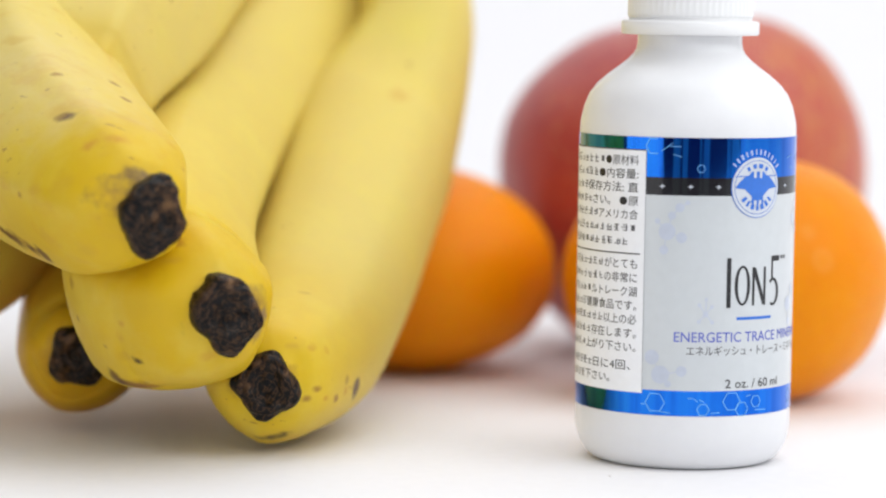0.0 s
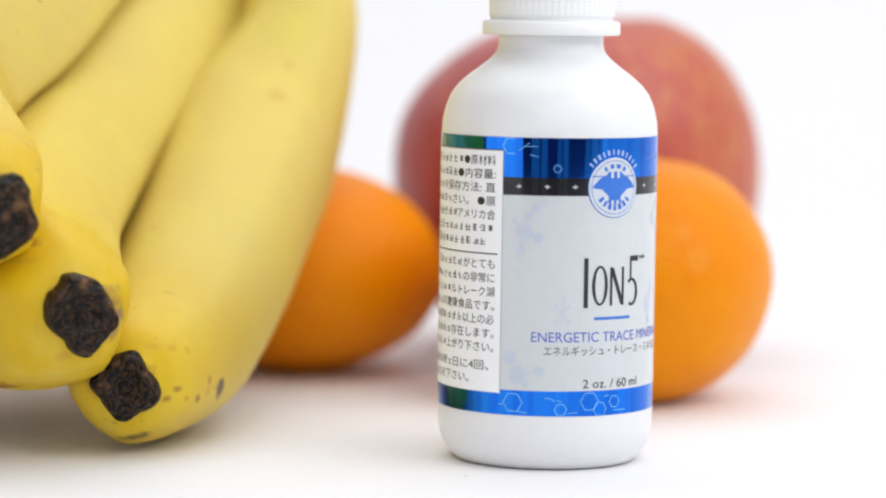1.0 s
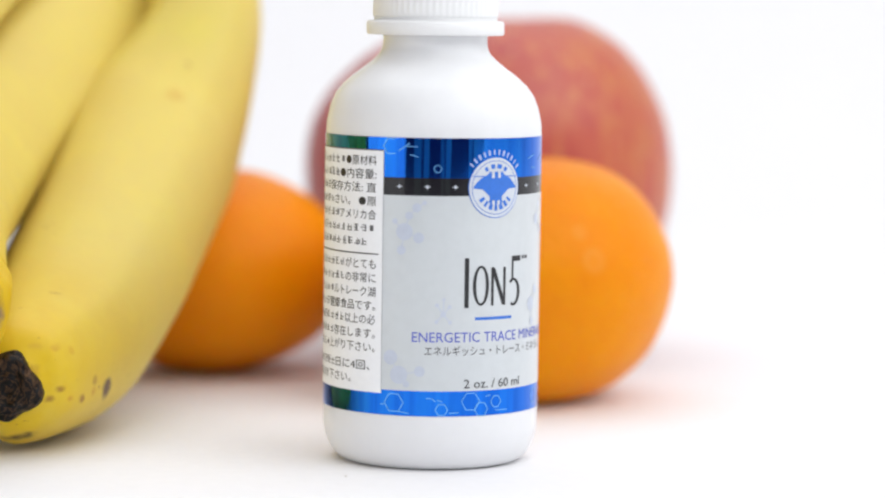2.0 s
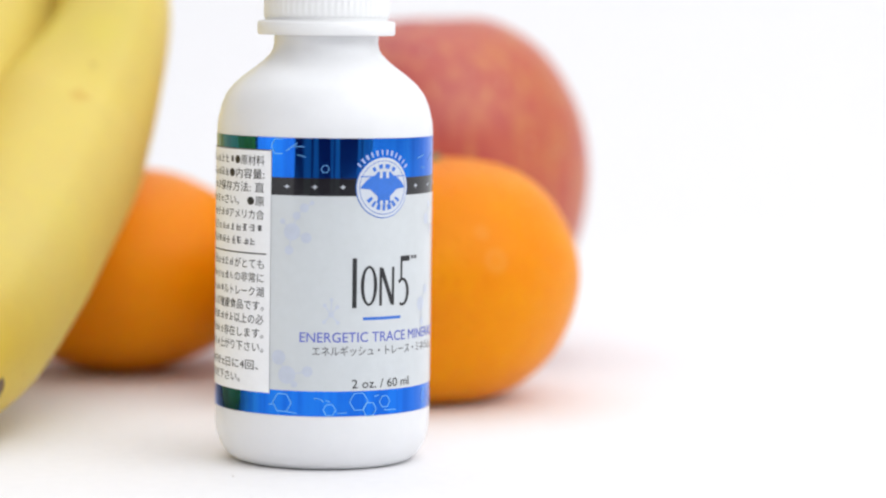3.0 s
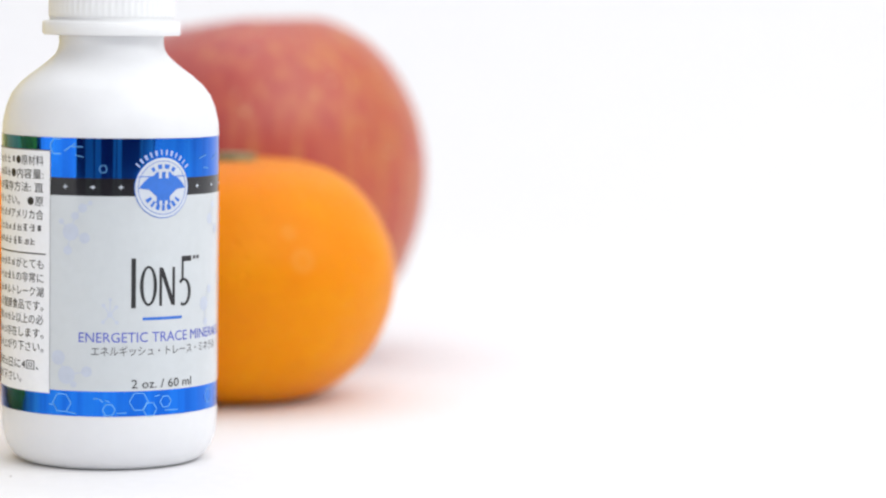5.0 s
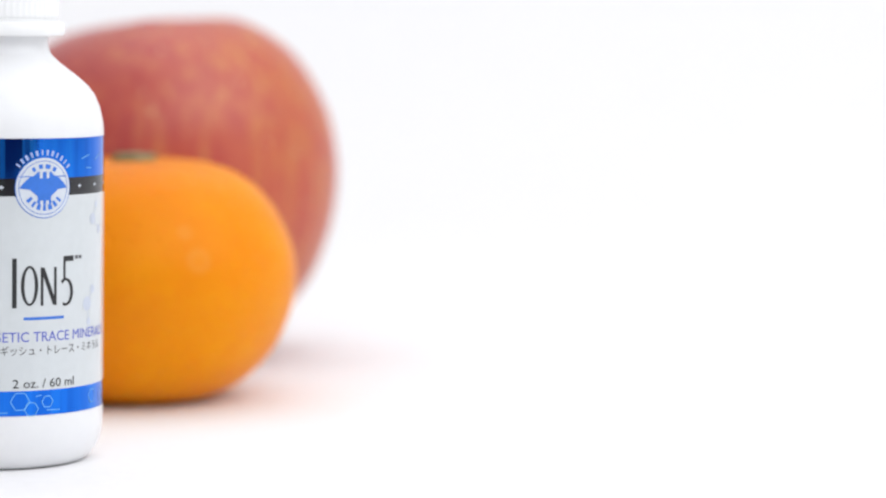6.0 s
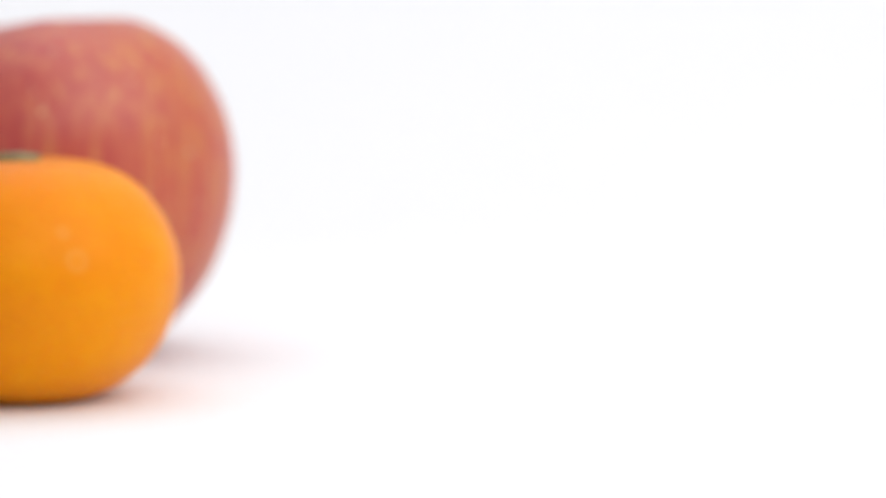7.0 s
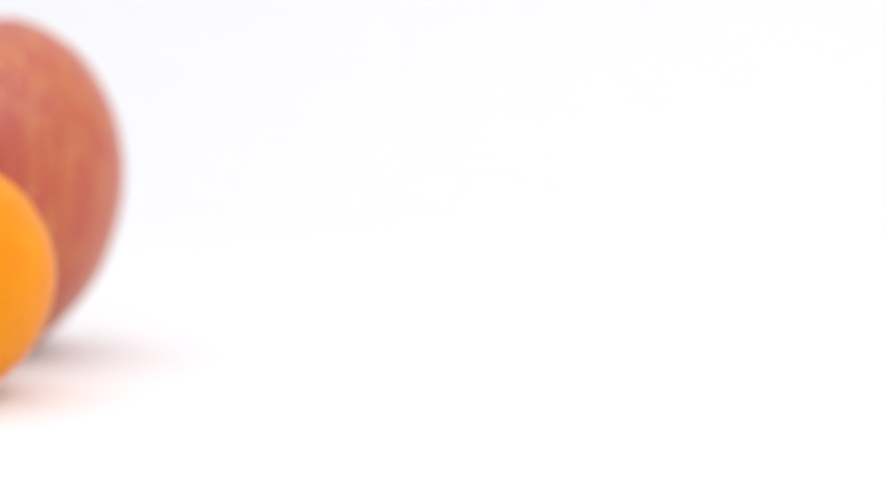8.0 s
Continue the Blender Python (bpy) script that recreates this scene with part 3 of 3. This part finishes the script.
GREYED = (0.15, 0.085, 0.045)
CREAM, AMBER, MAROON = (0.70, 0.58, 0.30), (0.56, 0.33, 0.03), (0.085, 0.022, 0.012)
RUST, PLUM, GREEN = (0.53, 0.24, 0.02), (0.10, 0.055, 0.05), (0.52, 0.50, 0.04)
# the two broad CREAM patches paint the top light into this skin
SKIN_A = banana_skin("banana_skin_freckled", [
    ((-0.1180, -0.0080, 0.0700), 0.0260, 0.55, CREAM), ((-0.1060, -0.0200, 0.0620), 0.0130, 0.40, CREAM),
    ((-0.1090, -0.0228, 0.0609), 0.0012, 0.85, PLUM), ((-0.1078, -0.0235, 0.0611), 0.0012, 0.75, PLUM), ((-0.1100, -0.0215, 0.0618), 0.0024, 0.40, AMBER),
    ((-0.1036, -0.0328, 0.0567), 0.0015, 0.65, RUST), ((-0.0984, -0.0330, 0.0574), 0.0016, 0.60, RUST), ((-0.1117, -0.0130, 0.0678), 0.0009, 0.70, BROWN),
    ((-0.1023, -0.0053, 0.0661), 0.0011, 0.80, BROWN), ((-0.0997, -0.0109, 0.0635), 0.0010, 0.70, BROWN), ((-0.1206, -0.0022, 0.0735), 0.0020, 0.45, AMBER),
    ((-0.1209, -0.0106, 0.0397), 0.0030, 0.95, MAROON), ((-0.1183, -0.0131, 0.0385), 0.0030, 0.95, MAROON), ((-0.1154, -0.0162, 0.0374), 0.0028, 0.95, MAROON),
    ((-0.1125, -0.0195, 0.0366), 0.0024, 0.90, MAROON), ((-0.1030, -0.0345, 0.0395), 0.0024, 0.40, AMBER), ((-0.1159, -0.0271, 0.0475), 0.0008, 0.70, BROWN),
    ((-0.1074, -0.0354, 0.0505), 0.0026, 0.35, AMBER), ((-0.0926, -0.0370, 0.0480), 0.0054, 0.85, GREYED), ((-0.0951, -0.0364, 0.0517), 0.0020, 0.70, PLUM)], 0.35)
SKIN_B = banana_skin("banana_skin_ripe", [
    ((-0.0960, -0.0237, 0.0188), 0.0012, 0.95, DARK), ((-0.1006, -0.0158, 0.0148), 0.0022, 0.90, MAROON), ((-0.0984, -0.0170, 0.0142), 0.0022, 0.90, MAROON), ((-0.0959, -0.0179, 0.0139), 0.0024, 0.85, BROWN),
    ((-0.0901, -0.0231, 0.0394), 0.0016, 0.60, BROWN), ((-0.0988, -0.0230, 0.0226), 0.0014, 0.40, RUST), ((-0.0838, -0.0277, 0.0204), 0.0014, 0.40, RUST), ((-0.0775, -0.0255, 0.0270), 0.0062, 0.80, GREYED),
    ((-0.0754, -0.0228, 0.0259), 0.0032, 0.85, (0.22, 0.15, 0.11)), ((-0.1089, -0.0129, 0.0313), 0.0018, 0.50, BROWN), ((-0.0987, -0.0246, 0.0255), 0.0010, 0.60, RUST), ((-0.1019, -0.0195, 0.0208), 0.0009, 0.70, BROWN),
    ((-0.1075, -0.0133, 0.0249), 0.0010, 0.65, BROWN), ((-0.0983, -0.0215, 0.0193), 0.0014, 0.45, AMBER), ((-0.0897, -0.0263, 0.0366), 0.0014, 0.55, AMBER)])
SKIN_C = banana_skin("banana_skin_greenish", [
    ((-0.0591, 0.0058, 0.0110), 0.0022, 0.95, PLUM), ((-0.0612, 0.0001, 0.0109), 0.0012, 0.80, RUST), ((-0.0629, -0.0039, 0.0102), 0.0013, 0.85, BROWN), ((-0.0645, -0.0074, 0.0106), 0.0010, 0.70, RUST),
    ((-0.0676, -0.0101, 0.0110), 0.0011, 0.85, BROWN), ((-0.0655, -0.0094, 0.0125), 0.0010, 0.80, BROWN), ((-0.0602, 0.0002, 0.0131), 0.0012, 0.50, BROWN), ((-0.0673, -0.0090, 0.0197), 0.0010, 0.50, RUST),
    ((-0.0639, -0.0060, 0.0191), 0.0009, 0.40, RUST), ((-0.0735, -0.0075, 0.0028), 0.0024, 0.95, DARK), ((-0.0687, 0.0065, 0.0282), 0.0010, 0.60, BROWN), ((-0.0699, -0.0100, 0.0203), 0.0012, 0.55, AMBER), ((-0.0666, -0.0089, 0.0200), 0.0012, 0.50, AMBER), ((-0.0560, 0.0880, 0.0800), 0.0230, 0.14, GREEN), ((-0.0570, 0.0880, 0.0760), 0.0130, 0.16, GREEN),
    ((-0.0526, 0.0720, 0.0628), 0.0022, 0.40, RUST), ((-0.0746, -0.0115, 0.0134), 0.0044, 0.60, BROWN), ((-0.0761, -0.0116, 0.0176), 0.0016, 0.50, BROWN)], 0.0, 1.0, 0.15, 0.04)
SKIN_E = banana_skin("banana_skin_pale", (), 0.0, 1.0, 0.1, 0.0)
# low tint and the large brown underside patch put the rear bananas' shade into colour
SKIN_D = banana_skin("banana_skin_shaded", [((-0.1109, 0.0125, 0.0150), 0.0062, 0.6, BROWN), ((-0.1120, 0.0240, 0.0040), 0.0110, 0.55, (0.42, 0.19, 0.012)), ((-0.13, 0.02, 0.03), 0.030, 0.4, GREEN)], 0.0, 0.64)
# rows: x, y, z, radius, from the tip up to the stem
banana([(-0.0924, -0.0370, 0.0447, 0.0045), (-0.0949, -0.0330, 0.0450, 0.0093), (-0.0996, -0.0260, 0.0467, 0.0131), (-0.1054, -0.0140, 0.0491, 0.0154), (-0.1164, 0.0040, 0.0556, 0.0184),
        (-0.1258, 0.0270, 0.0668, 0.0190), (-0.1300, 0.0500, 0.0794, 0.0193), (-0.1295, 0.0850, 0.0992, 0.0168), (-0.1244, 0.1200, 0.1201, 0.0124), (-0.1031, 0.1430, 0.1357, 0.0080),
        (-0.0948, 0.1500, 0.1453, 0.0065)],
       (-0.0913, -0.0385, 0.0447), (0.55, -0.82, -0.12), 0.0049, 1.0, SKIN_A, 0.3)
banana([(-0.1147, 0.0100, 0.0596, 0.0052), (-0.1136, 0.0140, 0.0610, 0.0104), (-0.1138, 0.0220, 0.0650, 0.0146), (-0.1120, 0.0320, 0.0718, 0.0164), (-0.1052, 0.0480, 0.0809, 0.0170),
        (-0.0987, 0.0690, 0.0924, 0.0158), (-0.0940, 0.1020, 0.1087, 0.0127), (-0.0888, 0.1290, 0.1286, 0.0086), (-0.0862, 0.1440, 0.1436, 0.0067)],
       (-0.1147, 0.0088, 0.0591), (-0.1, -0.8, -0.5), 0.0048, 6.0, SKIN_E, -0.52, 1.25, 0.0, 0.09)
banana([(-0.0803, -0.0275, 0.0276, 0.0050), (-0.0828, -0.0235, 0.0276, 0.0112), (-0.0875, -0.0160, 0.0279, 0.0150), (-0.0936, -0.0040, 0.0294, 0.0173), (-0.0963, 0.0180, 0.0393, 0.0174),
        (-0.0915, 0.0660, 0.0550, 0.0172), (-0.0776, 0.1120, 0.0758, 0.0168), (-0.0655, 0.1320, 0.0978, 0.0145), (-0.0740, 0.1430, 0.1190, 0.0118), (-0.0817, 0.1470, 0.1351, 0.0083),
        (-0.0829, 0.1550, 0.1486, 0.0068)],
       (-0.0797, -0.0290, 0.0276), (0.5, -0.86, -0.05), 0.0053, 2.0, SKIN_B, 0.1, 1.15, 0.5)
banana([(-0.0744, -0.0115, 0.0136, 0.0050), (-0.0741, -0.0070, 0.0138, 0.0104), (-0.0728, 0.0060, 0.0147, 0.0137), (-0.0702, 0.0290, 0.0185, 0.0167), (-0.0657, 0.0570, 0.0317, 0.0181),
        (-0.0596, 0.0860, 0.0515, 0.0188), (-0.0502, 0.1010, 0.0756, 0.0124), (-0.0545, 0.1210, 0.0977, 0.0122), (-0.0630, 0.1370, 0.1195, 0.0100), (-0.0761, 0.1520, 0.1367, 0.0081),
        (-0.0798, 0.1570, 0.1501, 0.0066)],
       (-0.0746, -0.0125, 0.0134), (-0.05, -0.98, 0.02), 0.0051, 3.0, SKIN_C, 0.6, 1.02, 0.6, 0.03)
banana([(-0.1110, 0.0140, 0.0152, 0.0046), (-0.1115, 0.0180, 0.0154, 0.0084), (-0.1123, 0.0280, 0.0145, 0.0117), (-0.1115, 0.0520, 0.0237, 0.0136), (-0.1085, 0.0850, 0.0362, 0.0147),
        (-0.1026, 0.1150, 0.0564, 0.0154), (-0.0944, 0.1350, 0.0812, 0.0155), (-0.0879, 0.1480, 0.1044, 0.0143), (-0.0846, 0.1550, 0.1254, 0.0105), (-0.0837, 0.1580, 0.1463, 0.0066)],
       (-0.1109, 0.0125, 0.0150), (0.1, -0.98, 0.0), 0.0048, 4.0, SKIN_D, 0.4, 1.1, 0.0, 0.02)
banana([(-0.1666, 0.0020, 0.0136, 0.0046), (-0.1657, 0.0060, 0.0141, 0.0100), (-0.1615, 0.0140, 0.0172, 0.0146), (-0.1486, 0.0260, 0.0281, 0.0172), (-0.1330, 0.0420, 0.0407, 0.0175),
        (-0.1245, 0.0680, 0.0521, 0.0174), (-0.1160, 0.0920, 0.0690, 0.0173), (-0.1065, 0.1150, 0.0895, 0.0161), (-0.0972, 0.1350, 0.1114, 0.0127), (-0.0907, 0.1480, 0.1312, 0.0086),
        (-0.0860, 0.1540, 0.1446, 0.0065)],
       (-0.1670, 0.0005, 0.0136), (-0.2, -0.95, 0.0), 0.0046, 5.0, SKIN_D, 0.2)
part("crown", sweep([(-0.097, 0.146, 0.142, 0.006), (-0.091, 0.151, 0.147, 0.011), (-0.084, 0.154, 0.152, 0.014), (-0.080, 0.157, 0.163, 0.011), (-0.079, 0.158, 0.170, 0.008)], 0, 0.02, 32, 6), STEM_WOOD, bunch, "cut brown crown")


# ---- citrus and apple ----
def fruit(name, profile, mat, place, label, category, tilt=(0, 0, 0), lump=0.0006, seed=1.0, ribs=0, rib=0.0, slope=0.0):
    thing = tagged(new(name), label, category)

    def warp(p, a):
        q = p * (1 + rib * math.cos(ribs * a)) if ribs else p.copy()
        # one shoulder sits lower than the other
        low = min(1.0, max(0.0, (p.z - 0.045) / 0.025)) * min(1.0, max(0.0, -p.x / 0.028))
        q.z = p.z - slope * low
        return q + p.normalized() * noise.noise(p * 38 + Vector((seed, 0, 0))) * lump
    part("peel" if category != "apple" else "skin", lathe(smooth_profile(profile), 120, warp), mat, thing)
    thing.matrix_world = pose(*place, *tilt)
    return thing


def smooth_profile(rows, steps=6):
    out = [(max(0.0, p[0]), p[1]) for p in smooth_path(rows, steps)]
    out[0], out[-1] = (0.0, out[0][1]), (0.0, out[-1][1])
    return out


mandarin = fruit("mandarin", [(0, 0.0030), (0.006, 0.0010), (0.0125, 0.0), (0.0203, 0.0022), (0.0260, 0.0062), (0.0301, 0.0110), (0.0328, 0.0170), (0.0341, 0.0225), (0.0343, 0.0268),
                              (0.0335, 0.0315), (0.0315, 0.0362), (0.0285, 0.0410), (0.0245, 0.0450), (0.0190, 0.0479), (0.0125, 0.0493), (0.006, 0.0496), (0.003, 0.0488), (0, 0.0482)],
                 MANDARIN, (0.0156, 0.0842, 0), "bright orange mandarin with dimpled glossy peel", "mandarin", seed=3.0, ribs=9, rib=0.003)


def calyx():
    bm = bmesh.new()
    top = bm.verts.new((0, 0, 0.0022))
    ring = []
    for k in range(20):
        a = 2 * math.pi * k / 20
        r = 0.0052 if k % 4 == 0 else (0.0036 if k % 2 else 0.0028)
        ring.append(bm.verts.new((r * math.cos(a), r * math.sin(a), 0.0016 + 0.0004 * math.sin(5 * a))))
    low = [bm.verts.new(v.co * 0.9 + Vector((0, 0, -0.0015))) for v in ring]
    mid = [bm.verts.new((0.0016 * math.cos(2 * math.pi * k / 20), 0.0016 * math.sin(2 * math.pi * k / 20), 0.0021)) for k in range(20)]
    for k in range(20):
        j = (k + 1) % 20
        bm.faces.new((top, mid[k], mid[j]))
        bm.faces.new((mid[k], ring[k], ring[j], mid[j]))
        bm.faces.new((ring[k], low[k], low[j], ring[j]))
    bmesh.ops.recalc_face_normals(bm, faces=bm.faces)
    return bm


part("calyx", calyx(), STEM_GREEN, mandarin, "small green-brown star calyx").location = (0, 0, 0.0490)
orange = fruit("orange", [(0, 0.0012), (0.007, 0.0002), (0.0125, 0.0017), (0.0200, 0.0050), (0.0262, 0.0096), (0.0302, 0.0158), (0.0315, 0.0222), (0.0302, 0.0292), (0.0262, 0.0354), (0.0200, 0.0401), (0.0115, 0.0436), (0.004, 0.0446), (0, 0.0444)],
               ORANGE, (-0.0501, 0.1220, 0.0), "deep orange flattened citrus fruit beside the bananas", "orange", seed=8.0)
part("navel", lathe([(0, 0.0003), (0.0012, 0.0004), (0.0020, 0.0), (0.0022, -0.001)], 24), STEM_GREEN, orange, "small dry green stem scar").location = (0, 0, 0.0448)
apple = fruit("apple", [(0, 0.0080), (0.006, 0.0035), (0.0140, 0.0003), (0.0215, 0.0016), (0.0263, 0.0052), (0.0309, 0.0097), (0.0349, 0.0146), (0.0382, 0.0199), (0.0406, 0.0264), (0.0422, 0.0331), (0.0429, 0.0400), (0.0429, 0.0465), (0.0417, 0.0545),
                        (0.0393, 0.0610), (0.0353, 0.0677), (0.0299, 0.0732), (0.0233, 0.0769), (0.0166, 0.0785), (0.0105, 0.0770), (0.0050, 0.0710), (0.0020, 0.0670), (0, 0.0660)],
              APPLE, (0.0125, 0.1650, 0), "red apple with yellow streaks and soft sheen", "apple", seed=5.0, lump=0.0010, ribs=5, rib=0.006, slope=0.0040)
part("stem", sweep([(0, 0, 0.064, 0.0016), (0.0003, 0, 0.068, 0.0013), (0.0008, 0.0006, 0.072, 0.0012), (0.0012, 0.001, 0.0745, 0.0016)], 0, 0.02, 16, 4), STEM_WOOD, apple, "short woody stem in the dimple")


def crumb():
    bm = bmesh.new()
    bmesh.ops.create_icosphere(bm, subdivisions=2, radius=0.00023)
    for v in bm.verts:
        v.co *= 1 + 0.35 * noise.noise(v.co * 2500)
        v.co.z *= 0.5
    return bm


speck = part("crumb", crumb(), CRUMB)
speck.location = (-0.0143, -0.0246, 0.0002)
tagged(speck, "tiny grey crumb lying on the white paper", "crumb")
